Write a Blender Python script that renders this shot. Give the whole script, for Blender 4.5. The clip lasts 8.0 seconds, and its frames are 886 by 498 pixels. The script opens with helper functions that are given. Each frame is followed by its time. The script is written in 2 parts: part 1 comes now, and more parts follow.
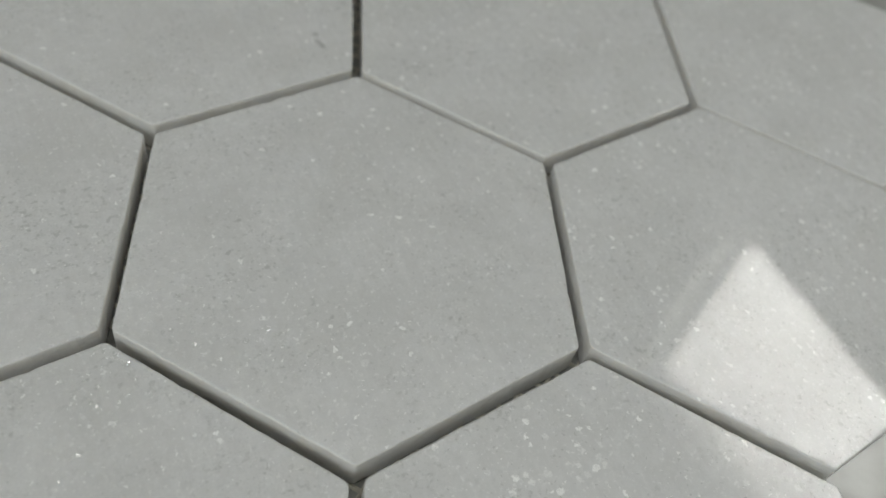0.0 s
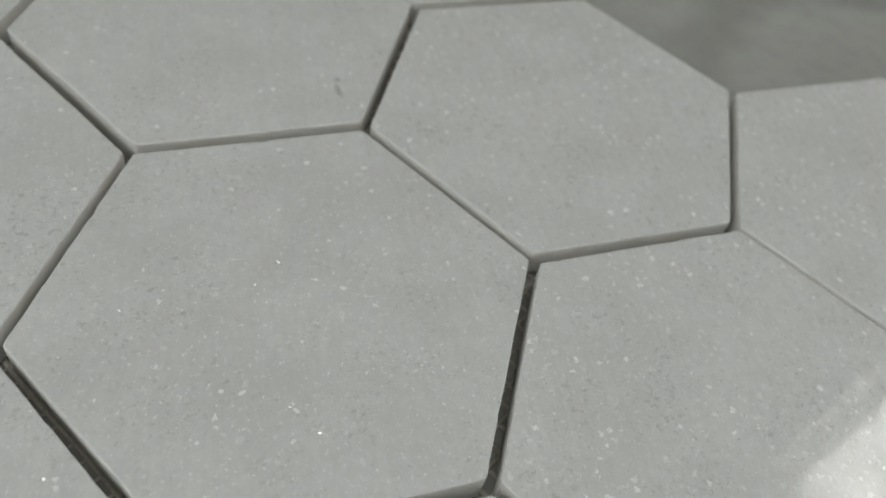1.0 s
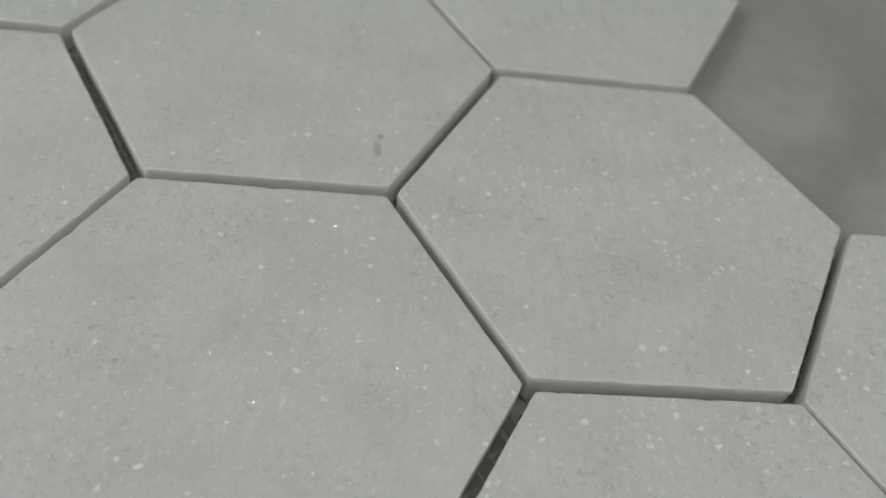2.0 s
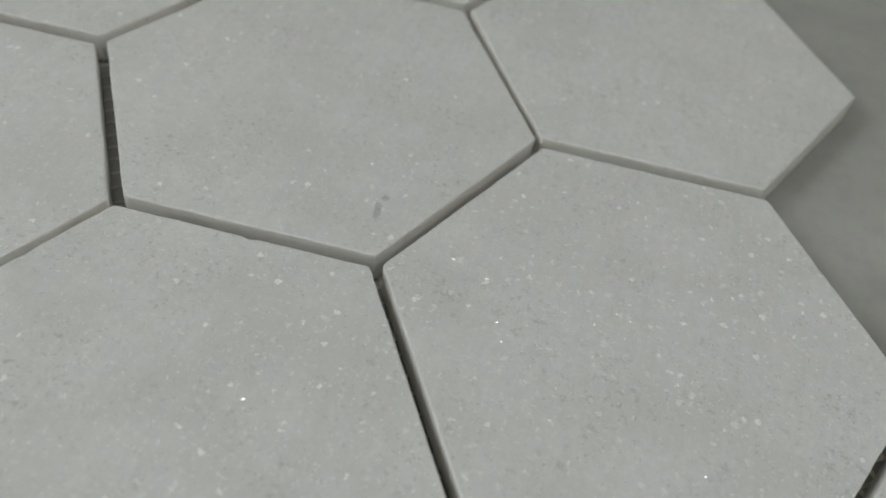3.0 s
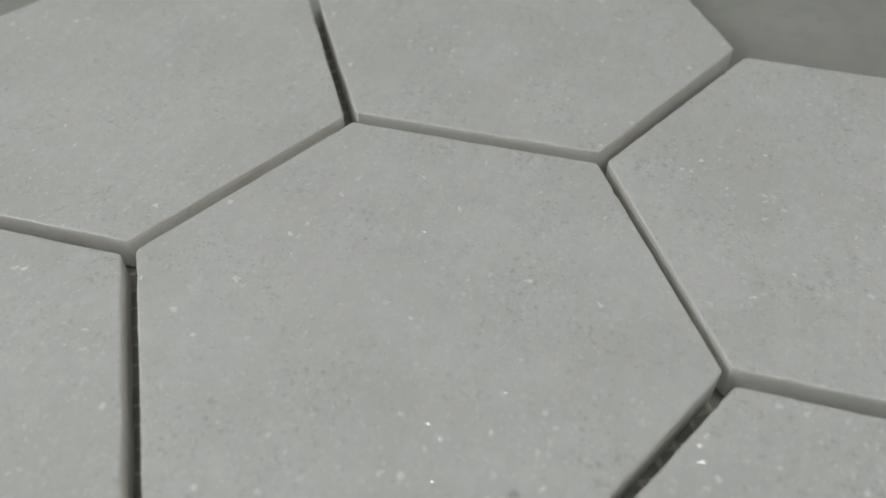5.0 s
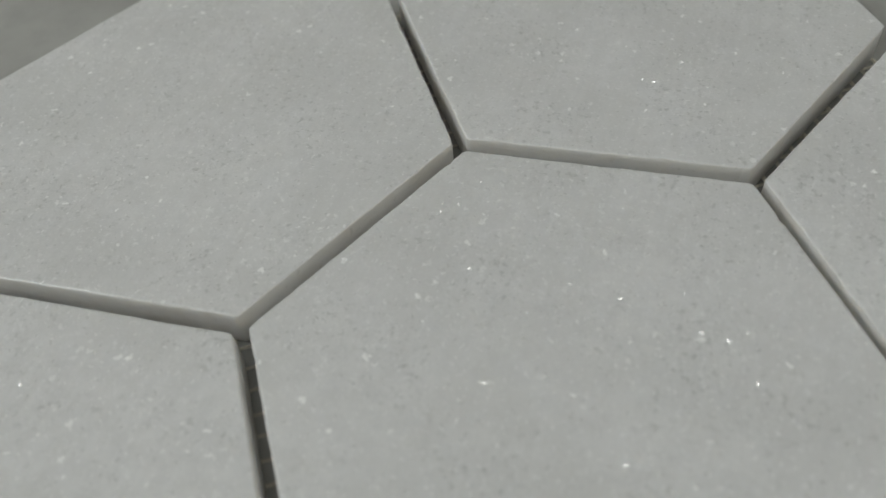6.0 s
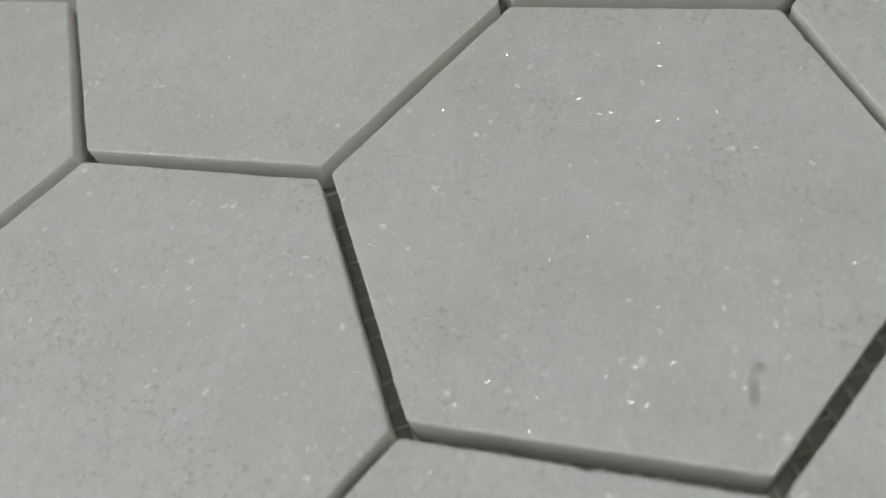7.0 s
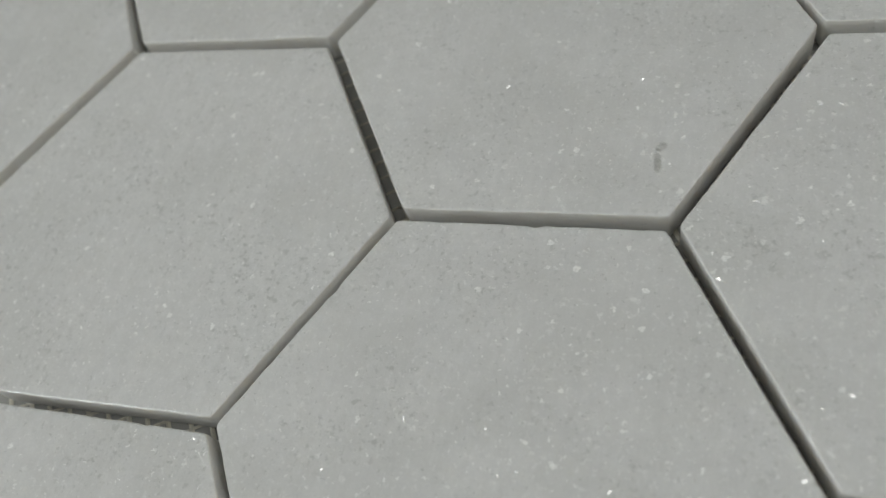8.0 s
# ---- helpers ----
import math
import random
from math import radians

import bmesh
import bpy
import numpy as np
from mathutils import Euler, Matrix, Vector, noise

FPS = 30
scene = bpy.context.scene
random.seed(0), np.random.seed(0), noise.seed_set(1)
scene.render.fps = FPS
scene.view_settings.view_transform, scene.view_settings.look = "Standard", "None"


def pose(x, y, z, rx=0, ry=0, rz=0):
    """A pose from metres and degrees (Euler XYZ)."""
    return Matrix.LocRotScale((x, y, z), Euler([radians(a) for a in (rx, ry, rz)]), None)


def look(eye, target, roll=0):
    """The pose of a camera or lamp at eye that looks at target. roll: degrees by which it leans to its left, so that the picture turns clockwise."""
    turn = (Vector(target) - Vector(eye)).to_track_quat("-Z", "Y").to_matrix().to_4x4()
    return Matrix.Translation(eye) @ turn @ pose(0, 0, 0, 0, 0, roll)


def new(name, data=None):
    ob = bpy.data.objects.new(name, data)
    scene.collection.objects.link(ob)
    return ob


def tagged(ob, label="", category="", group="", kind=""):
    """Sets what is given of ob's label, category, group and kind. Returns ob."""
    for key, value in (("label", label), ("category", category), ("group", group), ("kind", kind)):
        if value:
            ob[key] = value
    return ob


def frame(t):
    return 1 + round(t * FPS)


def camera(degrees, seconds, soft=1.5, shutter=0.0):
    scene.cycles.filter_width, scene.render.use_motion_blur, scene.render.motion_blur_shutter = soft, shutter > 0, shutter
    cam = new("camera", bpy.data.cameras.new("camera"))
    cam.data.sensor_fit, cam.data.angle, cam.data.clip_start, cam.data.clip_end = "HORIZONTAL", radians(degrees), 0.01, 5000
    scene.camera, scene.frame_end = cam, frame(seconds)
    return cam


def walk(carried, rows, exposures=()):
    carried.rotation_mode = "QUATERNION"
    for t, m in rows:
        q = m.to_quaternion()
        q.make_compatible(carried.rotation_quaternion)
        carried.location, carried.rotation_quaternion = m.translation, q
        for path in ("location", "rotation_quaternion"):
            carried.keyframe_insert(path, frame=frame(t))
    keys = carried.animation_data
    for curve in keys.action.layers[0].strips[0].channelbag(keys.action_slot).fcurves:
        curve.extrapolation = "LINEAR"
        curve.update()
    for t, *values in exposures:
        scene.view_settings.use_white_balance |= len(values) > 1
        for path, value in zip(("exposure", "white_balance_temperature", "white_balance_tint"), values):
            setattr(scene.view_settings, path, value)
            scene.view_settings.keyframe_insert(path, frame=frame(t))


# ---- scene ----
# A sheet of twelve white marble hexagons on net backing, lying on a grey marble table by a window.
# z = 0 is the polished face of the tiles; three-inch hexagons, 76.2 mm from centre to centre.

cam = camera(56.6, 8.0, soft=1.4)
cam.data.dof.use_dof = True
cam.data.dof.focus_distance = 0.128
cam.data.dof.aperture_fstop = 15.5
walk(cam, [
    (0.0, pose(-0.05402, -0.15154, 0.11168, 39.025, -9.622, -33.571)),
    (0.5, pose(-0.03359, -0.15449, 0.11276, 39.051, -9.202, -25.528)),
    (1.0, pose(-0.01554, -0.15402, 0.11200, 39.244, -8.551, -17.533)),
    (1.5, pose(0.00089, -0.14895, 0.10851, 39.905, -8.072, -9.392)),
    (2.0, pose(0.01525, -0.14073, 0.10562, 40.388, -7.650, -1.261)),
    (2.2, pose(0.02211, -0.13708, 0.10559, 40.606, -7.209, 2.248)),
    (3.3, pose(0.04087, -0.11335, 0.09770, 41.619, -5.972, 13.937)),
    (3.5, pose(0.04073, -0.10835, 0.09519, 42.698, -5.374, 14.336)),
    (4.0, pose(0.03543, -0.09653, 0.09416, 42.754, -4.354, 14.627)),
    (4.5, pose(0.02962, -0.08353, 0.09263, 42.728, -2.805, 14.844)),
    (4.7, pose(0.02750, -0.07800, 0.09161, 42.957, -1.703, 15.029)),
    (5.8, pose(0.00726, -0.05090, 0.08821, 39.537, 3.631, 13.805)),
    (6.0, pose(0.00345, -0.05085, 0.08974, 38.634, 4.245, 13.521)),
    (6.3, pose(0.00369, -0.05450, 0.08963, 37.495, 6.915, 13.877)),
    (6.5, pose(0.00322, -0.05889, 0.09068, 36.236, 8.057, 13.484)),
    (7.0, pose(0.00885, -0.06853, 0.09485, 32.855, 10.353, 12.793)),
    (7.5, pose(0.01874, -0.08569, 0.09580, 31.720, 12.886, 12.132)),
    (8.0, pose(0.02671, -0.10158, 0.11072, 29.237, 14.010, 10.844)),
], exposures=[(0.0, 0.0), (3.5, 0.05), (7.0, 0.04), (8.0, 0.05)])

# ---- light ----
ROOM_TURN = -7.0          # degrees by which the room is turned against the sheet
world = bpy.data.worlds.new("world")
scene.world = world
world.use_nodes = True
wn = world.node_tree.nodes
sky = wn.new("ShaderNodeTexSky")
sky.sky_type = "NISHITA"
sky.sun_disc = False
sky.sun_elevation = radians(38)
sky.sun_rotation = radians(200)
wn["Background"].inputs["Strength"].default_value = 0.1
world.node_tree.links.new(sky.outputs["Color"], wn["Background"].inputs["Color"])


def turned(x, y, z):
    """A place given along the room's own axes."""
    return Matrix.Rotation(radians(ROOM_TURN), 4, "Z") @ Vector((x, y, z))


def window_light(name, place, into, width, height, watts, colour):
    data = bpy.data.lights.new(name, "AREA")
    data.shape, data.size, data.size_y = "RECTANGLE", width, height
    data.energy, data.color = watts, colour
    ob = new(name, data)
    ob.matrix_world = look(turned(*place), turned(*into))
    return ob


# the window with the blind, and the large window across the room
BLIND = dict(x=1.60, y0=-0.12, y1=0.705, z0=1.46, z1=2.285)
LARGE = dict(x=-1.10, y0=-1.42, y1=-0.32, z0=0.70, z1=1.82)
window_light("daylight_blind_window", (1.74, 0.3075, 1.8625), (0.0, 0.3075, 1.8625), 0.855, 0.845, 37.0, (1.0, 0.975, 0.935))
window_light("daylight_large_window", (-1.22, -0.87, 1.26), (0.0, -0.87, 1.26), 1.10, 1.12, 27.0, (0.978, 0.99, 0.988))


# ---- materials ----
def material(name):
    m = bpy.data.materials.new(name)
    m.use_nodes = True
    nt = m.node_tree
    return m, nt, nt.nodes["Principled BSDF"]


def node(nt, kind, **values):
    n = nt.nodes.new(kind)
    for key, value in values.items():
        n.inputs[key].default_value = value
    return n


def maths(nt, op, a, b=None, clamp=False):
    n = nt.nodes.new("ShaderNodeMath")
    n.operation, n.use_clamp = op, clamp
    for i, v in enumerate((a, b)):
        if v is None:
            continue
        if isinstance(v, (int, float)):
            n.inputs[i].default_value = v
        else:
            nt.links.new(v, n.inputs[i])
    return n.outputs[0]


def ramp(nt, value, low, high, to_low=0.0, to_high=1.0):
    n = nt.nodes.new("ShaderNodeMapRange")
    n.interpolation_type = "SMOOTHSTEP"
    for key, v in (("From Min", low), ("From Max", high), ("To Min", to_low), ("To Max", to_high)):
        n.inputs[key].default_value = v
    nt.links.new(value, n.inputs["Value"])
    return n.outputs["Result"]


def mixed(nt, factor, a, b):
    n = nt.nodes.new("ShaderNodeMix")
    n.data_type = "RGBA"
    for slot, v in ((0, factor), (6, a), (7, b)):
        if isinstance(v, (int, float)):
            n.inputs[slot].default_value = v
        elif isinstance(v, tuple):
            n.inputs[slot].default_value = (*v, 1.0)
        else:
            nt.links.new(v, n.inputs[slot])
    return n.outputs[2]


def stone_vector(nt):
    """Object coordinates, shifted for each piece so that no two are alike."""
    tc = nt.nodes.new("ShaderNodeTexCoord")
    info = nt.nodes.new("ShaderNodeObjectInfo")
    shift = nt.nodes.new("ShaderNodeVectorMath")
    shift.operation = "MULTIPLY_ADD"
    combine = nt.nodes.new("ShaderNodeCombineXYZ")
    for i, k in enumerate((7.3, 3.1, 5.7)):
        nt.links.new(maths(nt, "MULTIPLY", info.outputs["Random"], k), combine.inputs[i])
    nt.links.new(combine.outputs[0], shift.inputs[0])
    shift.inputs[1].default_value = (1, 1, 1)
    nt.links.new(tc.outputs["Object"], shift.inputs[2])
    return shift.outputs[0]


def noise_of(nt, vector, scale, detail=2.0, rough=0.5):
    n = node(nt, "ShaderNodeTexNoise", Scale=scale, Detail=detail, Roughness=rough)
    nt.links.new(vector, n.inputs["Vector"])
    return n.outputs["Fac"]


def cells_of(nt, vector, scale):
    n = node(nt, "ShaderNodeTexVoronoi", Scale=scale)
    n.voronoi_dimensions = "2D"
    nt.links.new(vector, n.inputs["Vector"])
    return n.outputs["Distance"], n.outputs["Color"]


def channel(nt, colour, i):
    n = nt.nodes.new("ShaderNodeSeparateColor")
    nt.links.new(colour, n.inputs[0])
    return n.outputs[i]


STRIPE_RUN = -97.0          # degrees, the run of the gloss stripes, along the blind's slats


def white_marble(name, cell, share, dim):
    """Polished crystalline white marble: cloudy, clustered grey flecks, pale crystals, small facets that glint."""
    m, nt, bsdf = material(name)
    vec = stone_vector(nt)
    cloud = noise_of(nt, vec, 55.0, 3.0)
    mottle = noise_of(nt, vec, 420.0, 4.0, 0.6)
    tone = mixed(nt, ramp(nt, mottle, 0.35, 0.68), (0.632, 0.636, 0.632), (0.674, 0.678, 0.674))
    tone = mixed(nt, ramp(nt, cloud, 0.38, 0.68, 0.0, 0.6), tone, (0.590, 0.594, 0.584))
    # grey flecks, thick in some places and missing in others
    crowd = ramp(nt, noise_of(nt, vec, 85.0, 3.0), 0.38, 0.66)
    fleck = ramp(nt, noise_of(nt, vec, 880.0, 2.0, 0.55), 0.55, 0.72)
    tone = mixed(nt, maths(nt, "MULTIPLY", fleck, maths(nt, "MULTIPLY", crowd, 0.52)), tone, (0.375, 0.385, 0.375))
    fine = ramp(nt, noise_of(nt, vec, 2100.0, 3.0, 0.65), 0.52, 0.70)
    tone = mixed(nt, maths(nt, "MULTIPLY", fine, maths(nt, "MULTIPLY", crowd, 0.30)), tone, (0.43, 0.44, 0.43))
    pale = ramp(nt, noise_of(nt, vec, 1250.0, 3.0, 0.6), 0.56, 0.74)
    tone = mixed(nt, maths(nt, "MULTIPLY", pale, 0.42), tone, (0.88, 0.885, 0.88))
    # pale crystals, gathered in some places and rare in others
    gather = ramp(nt, noise_of(nt, vec, 42.0, 2.0), 0.42, 0.64)
    warp = nt.nodes.new("ShaderNodeVectorMath")
    warp.operation = "MULTIPLY_ADD"
    wob = node(nt, "ShaderNodeTexNoise", Scale=1100.0, Detail=2.0)
    nt.links.new(vec, wob.inputs["Vector"])
    nt.links.new(wob.outputs["Color"], warp.inputs[0])
    warp.inputs[1].default_value = (0.0016, 0.0016, 0.0016)
    nt.links.new(vec, warp.inputs[2])
    dist, colour = cells_of(nt, warp.outputs[0], cell)
    pick = maths(nt, "GREATER_THAN", maths(nt, "ADD", channel(nt, colour, 0), maths(nt, "MULTIPLY", gather, share * 1.6)), 1.0 - share * 0.5)
    size = maths(nt, "MULTIPLY_ADD", channel(nt, colour, 1), 0.30)
    size.node.inputs[2].default_value = 0.05
    body = ramp(nt, maths(nt, "SUBTRACT", dist, size), -0.12, 0.08, 1.0, 0.0)
    bright = maths(nt, "POWER", channel(nt, colour, 2), 2.0)
    crystal = maths(nt, "MULTIPLY", maths(nt, "MULTIPLY", pick, body), ramp(nt, bright, 0.0, 1.0, dim, 1.0))
    crystal = maths(nt, "MULTIPLY", crystal, ramp(nt, noise_of(nt, vec, 3000.0, 2.0, 0.6), 0.34, 0.54, 0.40, 1.0))
    tone = mixed(nt, crystal, tone, (0.97, 0.975, 0.965))
    # small cleavage faces, each leaning its own way, that throw the windows' light back
    d2, c2 = cells_of(nt, warp.outputs[0], 1750.0)
    spark = maths(nt, "MULTIPLY",
                  maths(nt, "GREATER_THAN", maths(nt, "ADD", channel(nt, c2, 0), maths(nt, "MULTIPLY", gather, 0.06)), 0.918),
                  maths(nt, "LESS_THAN", d2, 0.30))
    # part of the glint is painted: the faces are whitened in the base colour
    tone = mixed(nt, maths(nt, "MULTIPLY", spark, ramp(nt, channel(nt, c2, 1), 0.2, 1.0, 0.05, 1.0)), tone, (0.97, 0.975, 0.965))
    facet = maths(nt, "MAXIMUM", spark, maths(nt, "MULTIPLY", crystal, 0.75))
    grain = noise_of(nt, vec, 2400.0, 3.0, 0.65)
    peel = noise_of(nt, vec, 300.0, 2.0, 0.5)
    bump = node(nt, "ShaderNodeBump", Strength=0.02, Distance=0.0001)
    nt.links.new(maths(nt, "ADD", grain, maths(nt, "MULTIPLY", peel, 0.8)), bump.inputs["Height"])
    lean = nt.nodes.new("ShaderNodeVectorMath")
    lean.operation = "SUBTRACT"
    nt.links.new(c2, lean.inputs[0])
    lean.inputs[1].default_value = (0.5, 0.5, 0.5)
    scaled = nt.nodes.new("ShaderNodeVectorMath")
    scaled.operation = "SCALE"
    nt.links.new(lean.outputs[0], scaled.inputs[0])
    nt.links.new(maths(nt, "MULTIPLY", facet, 1.1), scaled.inputs["Scale"])
    add = nt.nodes.new("ShaderNodeVectorMath")
    add.operation = "ADD"
    nt.links.new(bump.outputs[0], add.inputs[0])
    nt.links.new(scaled.outputs[0], add.inputs[1])
    norm = nt.nodes.new("ShaderNodeVectorMath")
    norm.operation = "NORMALIZE"
    nt.links.new(add.outputs[0], norm.inputs[0])
    nt.links.new(norm.outputs[0], bsdf.inputs["Coat Normal"])
    nt.links.new(bump.outputs[0], bsdf.inputs["Normal"])
    nt.links.new(tone, bsdf.inputs["Base Color"])
    nt.links.new(ramp(nt, grain, 0.3, 0.7, 0.02, 0.06), bsdf.inputs["Roughness"])
    bsdf.inputs["Subsurface Weight"].default_value = 0.35
    bsdf.inputs["Subsurface Radius"].default_value = (1.0, 0.95, 0.85)
    bsdf.inputs["Subsurface Scale"].default_value = 0.002
    # the polish: a clear gloss broken by the grain, and a wide soft sheen
    # stripes of the reflected blind, put into the gloss of the stone
    stripes = nt.nodes.new("ShaderNodeMapping")
    stripes.vector_type = "TEXTURE"
    stripes.inputs["Scale"].default_value = (1 / 90.0, 1 / 800.0, 1 / 90.0)
    stripes.inputs["Rotation"].default_value = (0.0, 0.0, radians(STRIPE_RUN))
    nt.links.new(vec, stripes.inputs["Vector"])
    lines = noise_of(nt, stripes.outputs[0], 1.0, 3.0, 0.6)
    broken = maths(nt, "ADD", maths(nt, "MULTIPLY", noise_of(nt, vec, 2200.0, 3.0, 0.75), 0.62), maths(nt, "MULTIPLY", lines, 0.38))
    nt.links.new(ramp(nt, broken, 0.42, 0.58, 0.22, 0.70), bsdf.inputs["Specular IOR Level"])
    nt.links.new(ramp(nt, facet, 0.0, 1.0, 0.65, 1.0), bsdf.inputs["Coat Weight"])
    nt.links.new(ramp(nt, facet, 0.0, 1.0, 0.52, 0.20), bsdf.inputs["Coat Roughness"])
    nt.links.new(ramp(nt, facet, 0.0, 1.0, 1.45, 2.4), bsdf.inputs["Coat IOR"])
    return m


def sawn_marble():
    """The sawn sides of the tiles: matt, with saw lines and a little yellow resin."""
    m, nt, bsdf = material("sawn_marble_edge")
    vec = stone_vector(nt)
    stain = ramp(nt, noise_of(nt, vec, 130.0, 3.0), 0.45, 0.72)
    tone = mixed(nt, stain, (0.69, 0.683, 0.662), (0.64, 0.62, 0.585))
    fleck = noise_of(nt, vec, 900.0, 2.0)
    tone = mixed(nt, ramp(nt, fleck, 0.60, 0.78, 0.0, 0.3), tone, (0.38, 0.37, 0.34))
    stretch = node(nt, "ShaderNodeMapping", Scale=(120.0, 120.0, 2600.0))
    nt.links.new(vec, stretch.inputs["Vector"])
    saw = noise_of(nt, stretch.outputs[0], 1.0, 2.0)
    bump = node(nt, "ShaderNodeBump", Strength=0.25, Distance=0.0002)
    nt.links.new(saw, bump.inputs["Height"])
    nt.links.new(bump.outputs[0], bsdf.inputs["Normal"])
    nt.links.new(tone, bsdf.inputs["Base Color"])
    bsdf.inputs["Roughness"].default_value = 0.55
    bsdf.inputs["Subsurface Weight"].default_value = 0.55
    bsdf.inputs["Subsurface Radius"].default_value = (1.0, 0.95, 0.85)
    bsdf.inputs["Subsurface Scale"].default_value = 0.004
    return m


def grey_marble():
    """The table: grey marble with darker veins, satin."""
    m, nt, bsdf = material("grey_veined_marble")
    tc = nt.nodes.new("ShaderNodeTexCoord")
    vec = tc.outputs["Object"]
    big = noise_of(nt, vec, 14.0, 5.0, 0.55)
    small = noise_of(nt, vec, 180.0, 4.0, 0.6)
    warp = nt.nodes.new("ShaderNodeVectorMath")
    warp.operation = "MULTIPLY_ADD"
    wob = node(nt, "ShaderNodeTexNoise", Scale=11.0, Detail=4.0)
    nt.links.new(vec, wob.inputs["Vector"])
    nt.links.new(wob.outputs["Color"], warp.inputs[0])
    warp.inputs[1].default_value = (0.07, 0.07, 0.07)
    nt.links.new(vec, warp.inputs[2])
    edge = node(nt, "ShaderNodeTexVoronoi", Scale=9.0)
    edge.feature = "DISTANCE_TO_EDGE"
    nt.links.new(warp.outputs[0], edge.inputs["Vector"])
    vein = ramp(nt, edge.outputs["Distance"], 0.0, 0.09, 1.0, 0.0)
    tone = mixed(nt, ramp(nt, big, 0.3, 0.7), (0.345, 0.345, 0.325), (0.415, 0.415, 0.395))
    tone = mixed(nt, ramp(nt, small, 0.4, 0.75, 0.0, 0.25), tone, (0.25, 0.25, 0.235))
    tone = mixed(nt, maths(nt, "MULTIPLY", vein, ramp(nt, big, 0.35, 0.65, 0.1, 0.55)), tone, (0.22, 0.218, 0.205))
    nt.links.new(tone, bsdf.inputs["Base Color"])
    nt.links.new(ramp(nt, small, 0.3, 0.7, 0.10, 0.20), bsdf.inputs["Roughness"])
    return m


def rough_paint(name, colour, scale, rough=0.7, contrast=0.05):
    m, nt, bsdf = material(name)
    tc = nt.nodes.new("ShaderNodeTexCoord")
    n = noise_of(nt, tc.outputs["Object"], scale, 4.0, 0.6)
    dark = tuple(c * (1.0 - contrast) for c in colour)
    nt.links.new(mixed(nt, ramp(nt, n, 0.3, 0.7), dark, colour), bsdf.inputs["Base Color"])
    bump = node(nt, "ShaderNodeBump", Strength=0.15, Distance=0.002)
    nt.links.new(n, bump.inputs["Height"])
    nt.links.new(bump.outputs[0], bsdf.inputs["Normal"])
    bsdf.inputs["Roughness"].default_value = rough
    return m


def stain_material():
    """A soft grey flaw in the stone that thins out towards its rim."""
    m, nt, bsdf = material("grey_flaw")
    tc = nt.nodes.new("ShaderNodeTexCoord")
    wob = node(nt, "ShaderNodeTexNoise", Scale=1500.0, Detail=4.0)
    nt.links.new(tc.outputs["Object"], wob.inputs["Vector"])
    sep = nt.nodes.new("ShaderNodeSeparateXYZ")
    nt.links.new(tc.outputs["Generated"], sep.inputs[0])
    far = maths(nt, "ADD",
                maths(nt, "POWER", maths(nt, "ABSOLUTE", maths(nt, "SUBTRACT", sep.outputs[0], 0.5)), 2.0),
                maths(nt, "POWER", maths(nt, "ABSOLUTE", maths(nt, "SUBTRACT", sep.outputs[1], 0.5)), 2.0))
    thin = ramp(nt, maths(nt, "ADD", far, maths(nt, "MULTIPLY", wob.outputs["Fac"], 0.34)), 0.08, 0.34, 0.20, 0.0)
    nt.links.new(thin, bsdf.inputs["Alpha"])
    bsdf.inputs["Base Color"].default_value = (0.25, 0.25, 0.235, 1)
    bsdf.inputs["Roughness"].default_value = 0.4
    return m


MARBLE = white_marble("polished_white_marble", 680.0, 0.085, 0.22)
RICH = white_marble("crystal_rich_white_marble", 600.0, 0.190, 0.32)
SAWN, TABLE, FLAW = sawn_marble(), grey_marble(), stain_material()
NET = rough_paint("fibreglass_net", (0.66, 0.63, 0.54), 900.0, 0.6, 0.3)
# darkened copy of the plaster, for the unseen wall that the tiles reflect
DIM_PLASTER = rough_paint("darkened_plaster", (0.24, 0.235, 0.225), 60.0, 0.8)
PLASTER = rough_paint("white_plaster", (0.72, 0.72, 0.69), 60.0, 0.8)
CEILING = rough_paint("ceiling_paint", (0.84, 0.84, 0.83), 50.0, 0.85)
FLOORING = rough_paint("grey_floor", (0.34, 0.33, 0.30), 8.0, 0.5, 0.2)
FRAME = rough_paint("white_window_paint", (0.78, 0.78, 0.76), 90.0, 0.35)
SLAT = rough_paint("grey_blind_slat", (0.13, 0.13, 0.125), 120.0, 0.4)
GLASS, glass_tree, glass_bsdf = material("window_glass")
clear = glass_tree.nodes.new("ShaderNodeBsdfTransparent")
clear.inputs["Color"].default_value = (0.98, 0.99, 0.985, 1)
sheen = glass_tree.nodes.new("ShaderNodeBsdfGlossy")
sheen.inputs["Roughness"].default_value = 0.0
both = glass_tree.nodes.new("ShaderNodeMixShader")
both.inputs[0].default_value = 0.06
glass_tree.links.new(clear.outputs[0], both.inputs[1])
glass_tree.links.new(sheen.outputs[0], both.inputs[2])
glass_tree.links.new(both.outputs[0], glass_tree.nodes["Material Output"].inputs["Surface"])
STEEL = rough_paint("dark_steel", (0.12, 0.12, 0.12), 200.0, 0.4, 0.2)


# ---- building helpers ----
def part(name, bm, mats, parent=None, label=""):
    me = bpy.data.meshes.new(name)
    bm.to_mesh(me)
    bm.free()
    for m in mats if isinstance(mats, (list, tuple)) else (mats,):
        me.materials.append(m)
    ob = new(name, me)
    ob.parent = parent
    return tagged(ob, label)


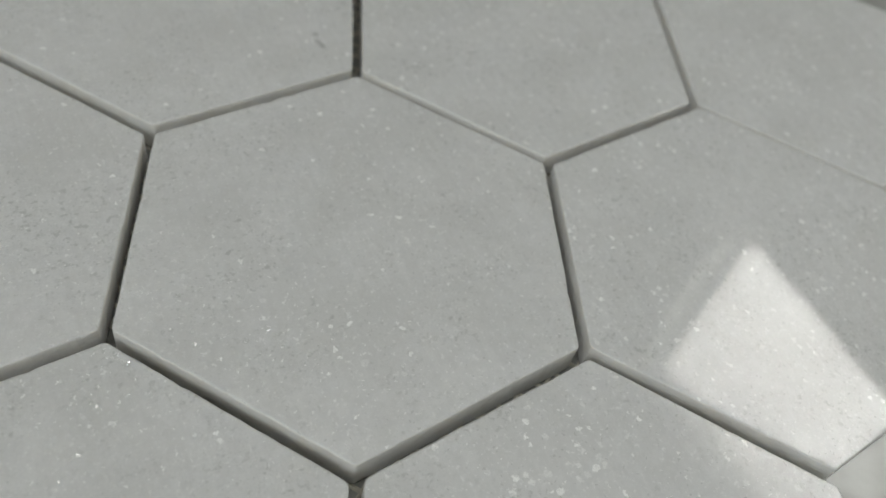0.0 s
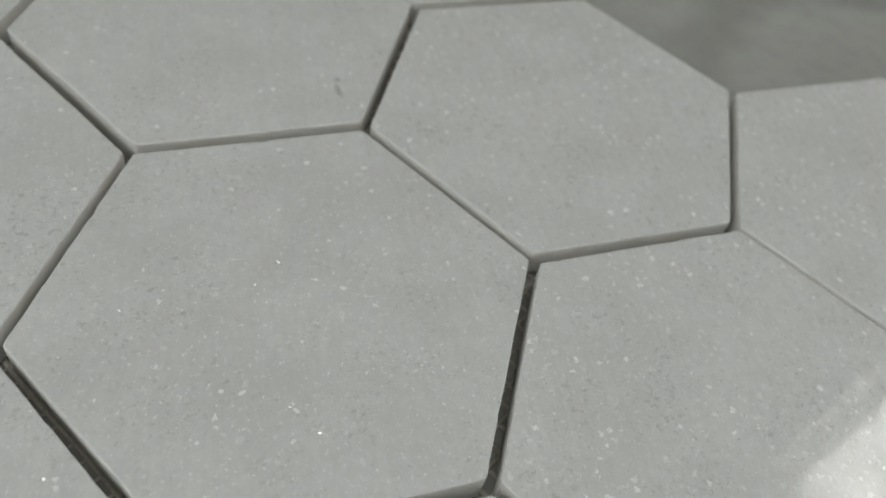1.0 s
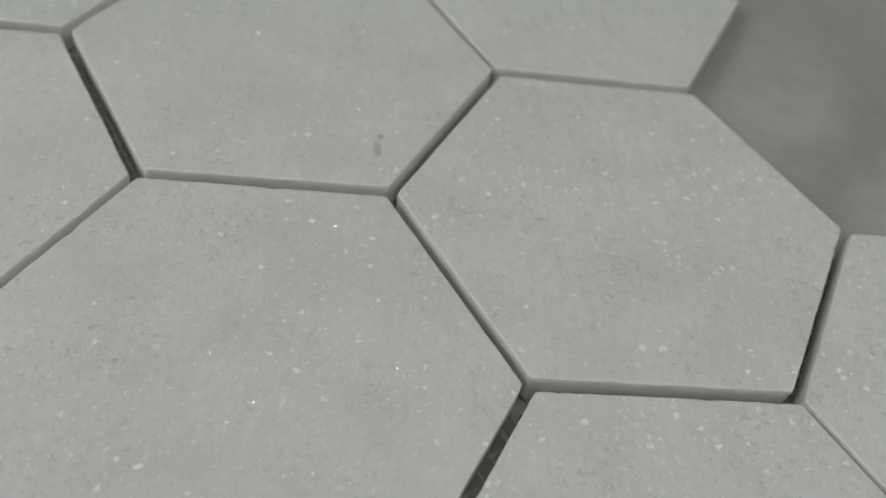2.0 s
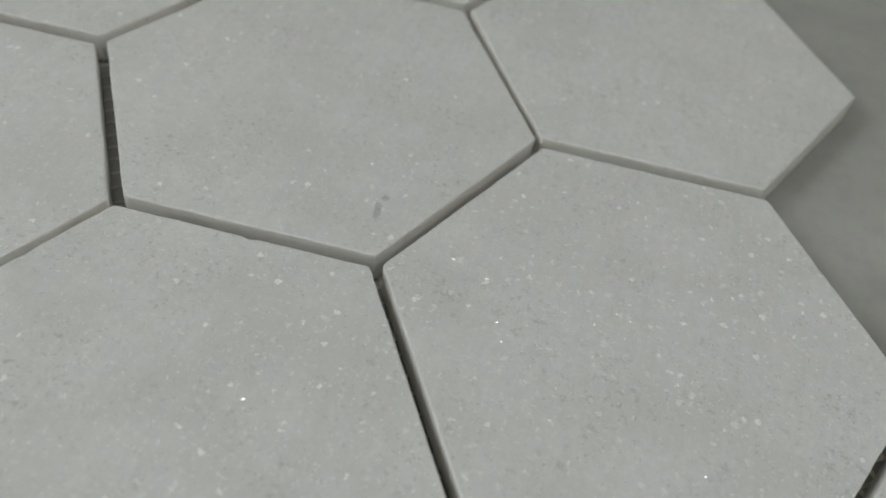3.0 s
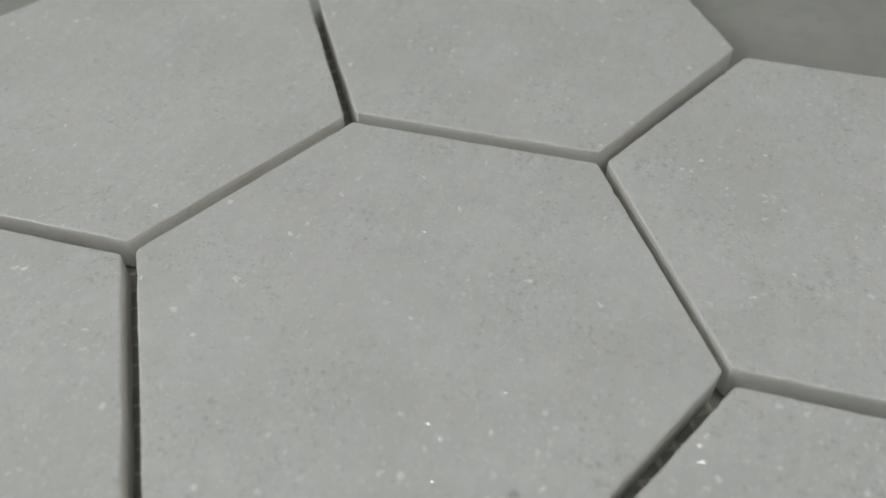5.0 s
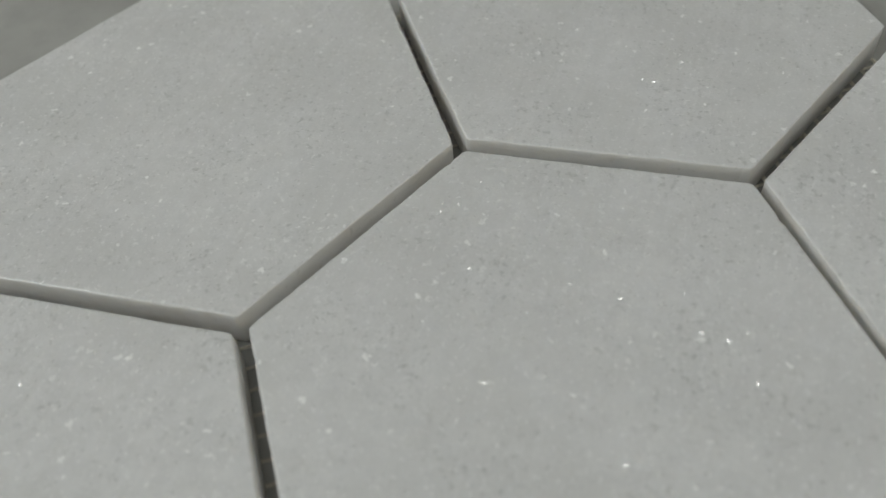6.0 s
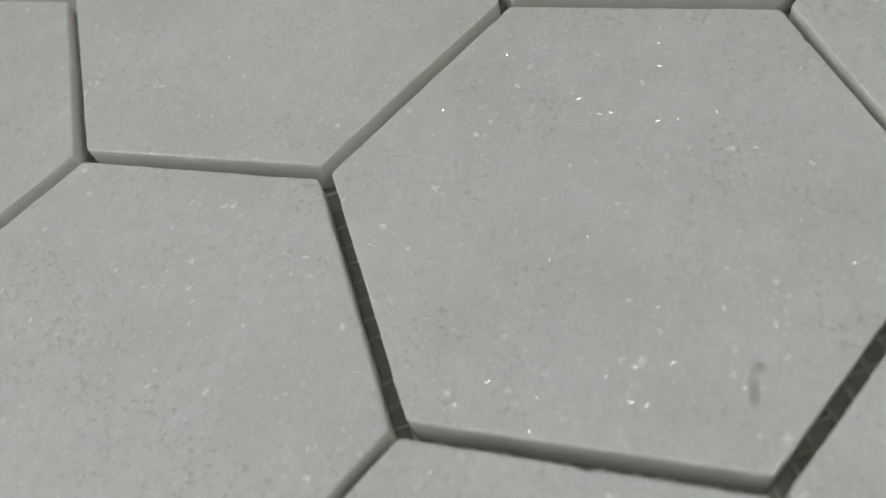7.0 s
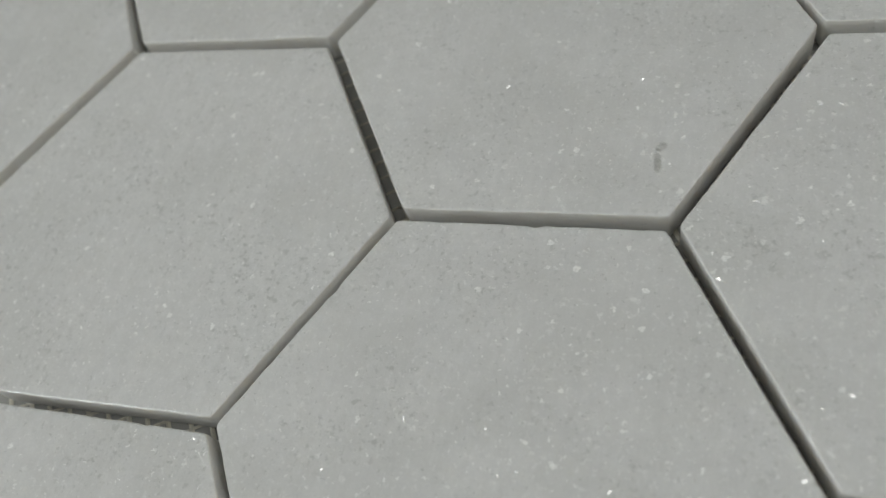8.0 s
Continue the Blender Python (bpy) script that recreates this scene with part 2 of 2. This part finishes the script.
def add_box(bm, x0, x1, y0, y1, z0, z1):
    r = bmesh.ops.create_cube(bm, size=1.0)
    m = Matrix.LocRotScale(((x0 + x1) / 2, (y0 + y1) / 2, (z0 + z1) / 2), None, (x1 - x0, y1 - y0, z1 - z0))
    bmesh.ops.transform(bm, matrix=m, verts=r["verts"])
    return r["verts"]


def box(x0, x1, y0, y1, z0, z1, bevel=0.0):
    bm = bmesh.new()
    add_box(bm, x0, x1, y0, y1, z0, z1)
    if bevel:
        bmesh.ops.bevel(bm, geom=bm.edges[:], offset=bevel, segments=2, affect="EDGES", profile=0.6)
    return bm


ROOM = Matrix.Rotation(radians(ROOM_TURN), 4, "Z")
PITCH, GAP, THICK, NET_THICK = 0.0762, 0.00218, 0.0066, 0.0004
TABLE_Z = -THICK - NET_THICK
FLOOR_Z = TABLE_Z - 0.75
CEIL_Z = 2.50

# ---- the room, closed round the table ----
X0, X1, Y0, Y1, WALL = LARGE["x"], BLIND["x"], -2.0, 2.0, 0.16


def structure(name, bm, mat, label, category):
    ob = part(name, bm, mat)
    ob.matrix_world = ROOM
    return tagged(ob, label, category, kind="structure")


structure("floor", box(X0 - WALL, X1 + WALL, Y0 - WALL, Y1 + WALL, FLOOR_Z - 0.1, FLOOR_Z), FLOORING, "plain grey floor under the table", "floor")
structure("ceiling", box(X0 - WALL, X1 + WALL, Y0 - WALL, Y1 + WALL, CEIL_Z, CEIL_Z + 0.1), CEILING, "plain white painted ceiling of the room", "ceiling")
# north wall is unseen; its dark colour keeps reflections in the far tiles low
structure("wall_north", box(X0 - WALL, X1 + WALL, Y1, Y1 + WALL, FLOOR_Z, CEIL_Z), DIM_PLASTER, "plain unseen wall beside the table, coloured dark to weaken its reflection", "wall")
structure("wall_south", box(X0 - WALL, X1 + WALL, Y0 - WALL, Y0, FLOOR_Z, CEIL_Z), PLASTER, "plain white plastered wall behind the table", "wall")


def wall_with_opening(name, xa, xb, o, label):
    bm = bmesh.new()
    add_box(bm, xa, xb, Y0, o["y0"], FLOOR_Z, CEIL_Z)
    add_box(bm, xa, xb, o["y1"], Y1, FLOOR_Z, CEIL_Z)
    add_box(bm, xa, xb, o["y0"], o["y1"], FLOOR_Z, o["z0"])
    add_box(bm, xa, xb, o["y0"], o["y1"], o["z1"], CEIL_Z)
    return structure(name, bm, PLASTER, label, "wall")


wall_with_opening("wall_east", X1, X1 + WALL, BLIND, "white plastered wall with a high window opening")
wall_with_opening("wall_west", X0 - WALL, X0, LARGE, "white plastered wall with a large window opening")


def window(name, o, xa, xb, bars, label):
    """A painted frame in the depth of the opening, with upright bars."""
    root = tagged(new(name), label, "window", kind="structure")
    root.matrix_world = ROOM
    w = 0.045
    y0, y1, z0, z1 = o["y0"], o["y1"], o["z0"], o["z1"]
    part("window_frame", box(xa, xb, y0, y1, z0, z0 + w, 0.003), FRAME, root)
    part("window_frame", box(xa, xb, y0, y1, z1 - w, z1, 0.003), FRAME, root)
    part("window_frame", box(xa, xb, y0, y0 + w, z0 + w, z1 - w, 0.003), FRAME, root)
    part("window_frame", box(xa, xb, y1 - w, y1, z0 + w, z1 - w, 0.003), FRAME, root)
    xm = (xa + xb) / 2
    for i in range(bars + 1):
        ya, yb = (y0 + (y1 - y0) * k / (bars + 1) for k in (i, i + 1))
        part("pane", box(xm - 0.002, xm + 0.002, ya + (w if i == 0 else 0.02) - 0.004, yb - (w if i == bars else 0.02) + 0.004, z0 + w - 0.004, z1 - w + 0.004), GLASS, root, "clear glass pane")
    for i in range(1, bars + 1):
        y = y0 + (y1 - y0) * i / (bars + 1)
        part("window_bar", box(xa, xb, y - 0.02, y + 0.02, z0 + w, z1 - w, 0.003), FRAME, root)
    return root


window("window_1", BLIND, X1 + 0.085, X1 + 0.125, 0, "high window with white painted frame behind a blind")
window("window_2", LARGE, X0 - 0.095, X0 - 0.055, 1, "large window with white painted frame and one bar")


def venetian_blind(o, x):
    root = tagged(new("venetian_blind"), "dark grey venetian blind with open slats in a high window", "blind")
    root.matrix_world = ROOM
    part("head_rail", box(x - 0.022, x + 0.022, o["y0"] + 0.006, o["y1"] - 0.006, o["z1"] - 0.036, o["z1"] - 0.003, 0.002), FRAME, root)
    z = o["z1"] - 0.062
    first = None
    while z > o["z0"] + 0.03:
        bm = bmesh.new()
        ys = (o["y0"] + 0.008, o["y1"] - 0.008)
        cross = [(-0.0125, -0.0030), (-0.006, -0.0008), (0.0, 0.0004), (0.006, 0.0008), (0.0125, 0.0004)]
        top = [[bm.verts.new((x + a, y, b + 0.0008)) for a, b in cross] for y in ys]
        low = [[bm.verts.new((x + a, y, b)) for a, b in cross] for y in ys]
        for i in range(4):
            bm.faces.new((top[0][i], top[0][i + 1], top[1][i + 1], top[1][i]))
            bm.faces.new((low[0][i], low[1][i], low[1][i + 1], low[0][i + 1]))
        for i in (0, 4):
            bm.faces.new((top[0][i], top[1][i], low[1][i], low[0][i]))
        if first is None:
            first = part("slat", bm, SLAT, root)
            first.location.z = z
        else:
            bm.free()
            s = new("slat", first.data)
            s.parent = root
            s.location.z = z
        z -= 0.052
    part("bottom_rail", box(x - 0.020, x + 0.020, o["y0"] + 0.008, o["y1"] - 0.008, z - 0.002, z + 0.012, 0.002), FRAME, root)
    for y in (o["y0"] + 0.18, o["y1"] - 0.18):
        bm = bmesh.new()
        bmesh.ops.create_cone(bm, cap_ends=True, segments=8, radius1=0.0009, radius2=0.0009, depth=o["z1"] - 0.01 - z)
        bmesh.ops.translate(bm, verts=bm.verts, vec=(x, y, (o["z1"] - 0.01 + z) / 2))
        part("ladder_cord", bm, SLAT, root)


venetian_blind(BLIND, X1 + 0.045)


# ---- the table ----
def table():
    root = tagged(new("marble_table"), "table with a grey veined marble top", "table")
    root.matrix_world = ROOM @ Matrix.Translation((0.1, 0.0, FLOOR_Z))
    h = TABLE_Z - FLOOR_Z
    part("tabletop", box(-0.60, 0.60, -0.55, 0.75, h - 0.03, h, 0.004), TABLE, root)
    part("apron", box(-0.54, 0.54, -0.49, 0.69, h - 0.10, h - 0.0305), STEEL, root)
    leg = None
    for x in (-0.52, 0.52):
        for y in (-0.47, 0.67):
            if leg is None:
                leg = part("leg", box(-0.02, 0.02, -0.02, 0.02, 0.0, h - 0.1005, 0.002), STEEL, root)
                leg.location = (x, y, 0)
            else:
                other = new("leg", leg.data)
                other.parent, other.location = root, (x, y, 0)


table()

# ---- the mosaic sheet ----
A_STEP = Vector((PITCH * math.cos(math.pi / 6), PITCH * 0.5, 0))
B_STEP = Vector((0, PITCH, 0))
# lattice place, then how far each tile was set off: mm across, mm along, degrees, mm up, mm larger
TILES = [
    ("centre", 0, 0, 0.37, 0.13, 0.25, 0.13, -0.05),
    ("", 0, 1, -0.36, 0.46, 0.47, 0.20, -0.02),
    ("", 1, 0, -0.46, -0.22, -0.25, 0.06, -0.23),
    ("speck", 1, -1, -0.18, -0.18, -0.14, 0.08, -0.30),
    ("chip", 0, -1, 0.22, -0.08, 0.05, 0.20, 0.16),
    ("", -1, 0, 0.34, -0.08, 0.03, -0.24, 0.07),
    ("", -1, 1, -0.09, 0.20, 0.20, -0.02, 0.09),
    ("", -2, 1, 0.10, 0.42, -0.60, 0.0, -0.17),
    ("", 1, -2, 0.41, 0.12, 0.07, -0.02, 0.06),
    ("", 2, -2, -0.55, -0.13, -0.06, -0.13, 0.15),
    ("", 0, -2, 0.22, -0.46, -0.45, 0.0, 0.23),
    ("", -1, -1, 0.16, -0.06, -0.66, -0.23, 0.02),
]
CRYSTALLINE = ((1, -1), (1, -2), (2, -2), (0, -2))   # lattice places of the tiles with many pale crystals
RADIUS = (PITCH - GAP) / math.sqrt(3)


def hexagon_tile(radius, height, seed, chip=None):
    """A hexagonal prism with slightly eased, faintly chipped edges; its face lies at z = 0."""
    rng = random.Random(seed)
    bm = bmesh.new()
    per_side = 44
    outline = []
    corners = [Vector((radius * math.cos(math.radians(60 * k)), radius * math.sin(math.radians(60 * k)), 0)) for k in range(6)]
    for k in range(6):
        a, b = corners[k], corners[(k + 1) % 6]
        nicks = [(rng.uniform(0.05, 0.95), rng.uniform(0.00008, 0.00024), rng.uniform(0.003, 0.009)) for _ in range(rng.randint(1, 4))]
        if chip and chip[0] == k:
            nicks.append((chip[1], 0.0005, 0.008))
        for i in range(per_side):
            s = i / per_side
            s = 0.5 - 0.5 * math.cos(math.pi * s) if i else 0.0
            p = a.lerp(b, s)
            inward = -(a + b).normalized()
            wave = noise.noise(Vector((p.x * 260, p.y * 260, seed))) * 0.00010 + noise.noise(Vector((p.x * 1500, p.y * 1500, seed + 9.0))) * 0.00006
            bite = sum(d * math.exp(-((s - c) / w) ** 2) for c, d, w in nicks)
            ease = 0.00016 * math.exp(-min(s, 1 - s) * 2 * radius / 0.0009)
            outline.append((p, inward, wave, bite, ease, a.normalized() if s < 0.5 else b.normalized()))
    # rings from the face down: inset, drop
    rings = []
    for inset, drop, bite_share in ((0.0007, 0.0, 0.0), (0.00034, 0.000006, 0.25), (0.00014, 0.00005, 0.7), (0.00004, 0.00016, 1.0), (0.0, 0.0007, 0.6), (0.0, height - 0.0004, 0.0), (0.0004, height, 0.0)):
        ring = []
        for p, inward, wave, bite, ease, corner in outline:
            q = p * (1.0 - inset / (radius * 0.866)) + inward * (wave * (1.0 if drop > 0 else 0.0) + bite * bite_share) - corner * ease
            ring.append(bm.verts.new((q.x, q.y, -drop - bite * 0.35 * (1.0 if 0 < drop < 0.0005 else 0.0))))
        rings.append(ring)
    n = len(outline)
    bm.faces.new(rings[0])
    bm.faces.new(list(reversed(rings[-1])))
    for r in range(len(rings) - 1):
        for i in range(n):
            j = (i + 1) % n
            f = bm.faces.new((rings[r][i], rings[r + 1][i], rings[r + 1][j], rings[r][j]))
            f.material_index = 0 if r < 2 else 1
            f.smooth = r == 1
    bmesh.ops.recalc_face_normals(bm, faces=bm.faces[:])
    return bm


sheet = tagged(new("mosaic_sheet"), "sheet of white marble hexagon tiles on net backing, ungrouted", "tile sheet")
sheet.location = (0, 0, TABLE_Z)
placed = []
named = {}
for k, (tag, ia, ib, dx, dy, turn, up, more) in enumerate(TILES):
    c = A_STEP * ia + B_STEP * ib + Vector((dx, dy, 0)) * 0.001
    r = RADIUS + more * 0.001
    top = up * 0.001
    bm = hexagon_tile(r, THICK + top, 11 + k, (1, 0.46) if tag == "chip" else None)
    ob = part("tile", bm, (RICH if (ia, ib) in CRYSTALLINE else MARBLE, SAWN), sheet)
    ob.location = c + Vector((0, 0, top - TABLE_Z))
    ob.rotation_euler.z = radians(turn)
    placed.append((c, r))
    named[tag] = (ob, c, top)


def inside(p, c, r, grow):
    """Whether p lies within a hexagon grown by so much."""
    d = Vector((p.x - c.x, p.y - c.y, 0))
    apothem = r * math.cos(math.pi / 6) + grow
    return all(abs(d.x * math.cos(math.radians(a)) + d.y * math.sin(math.radians(a))) <= apothem for a in (30, 90, 150))


def net_backing():
    """Woven flat threads at 30 and 120 degrees, cut along the rim of the sheet."""
    bm = bmesh.new()
    step, pitch = 0.0012, 0.0035
    rng = random.Random(5)
    for angle, level, wide in ((30, 0.00012, 0.00030), (120, 0.00022, 0.00042)):
        u = Vector((math.cos(math.radians(angle)), math.sin(math.radians(angle)), 0))
        v = Vector((-u.y, u.x, 0))
        for row in range(-75, 76):
            off = (row + 0.5) * pitch + rng.uniform(-0.00025, 0.00025)
            run = []
            for i in range(-210, 211):
                p = u * (i * step) + v * (off + 0.00012 * math.sin(i * 0.31 + row))
                near = sum(inside(p, c, r, 0.0034) for c, r in placed)
                keep = near >= 2 or any(inside(p, c, r, -0.0008) for c, r in placed)
                if keep:
                    run.append(p)
                if (not keep or i == 210) and run:
                    if len(run) > 2:
                        left = [bm.verts.new(q + v * wide + Vector((0, 0, level))) for q in run]
                        mid = [bm.verts.new(q + Vector((0, 0, level + 0.00016))) for q in run]
                        right = [bm.verts.new(q - v * wide + Vector((0, 0, level))) for q in run]
                        for a in range(len(run) - 1):
                            bm.faces.new((left[a], mid[a], mid[a + 1], left[a + 1]))
                            bm.faces.new((mid[a], right[a], right[a + 1], mid[a + 1]))
                            bm.faces.new((left[a], left[a + 1], right[a + 1], right[a]))
                    run = []
    return part("net_backing", bm, NET, sheet, "beige woven fibreglass net")


net_backing()


def flaw(tile_tag, name, x, y, wide, long, turn):
    """A thin soft-edged flaw in the face of a tile."""
    tile, c, top = named[tile_tag]
    bm = bmesh.new()
    n = 20
    ring = []
    for i in range(n):
        a = 2 * math.pi * i / n
        k = 1.0 + 0.12 * math.sin(3 * a + 1.0)
        ring.append(bm.verts.new((wide * k * math.cos(a), long * k * math.sin(a), 0)))
    bm.faces.new(ring)
    r = bmesh.ops.extrude_face_region(bm, geom=bm.faces[:])
    bmesh.ops.translate(bm, verts=[e for e in r["geom"] if isinstance(e, bmesh.types.BMVert)], vec=(0, 0, 0.00001))
    ob = part(name, bm, FLAW, tile, "soft grey flaw in the marble")
    ob.location = (x - c.x, y - c.y, 0.00002)
    ob.rotation_euler.z = radians(turn)


flaw("centre", "flaw", 0.0193, -0.0270, 0.0011, 0.0030, 6)
flaw("centre", "flaw", 0.0199, -0.0238, 0.0012, 0.0011, 0)
flaw("speck", "speck", 0.0566, -0.0105, 0.00035, 0.00030, 0)
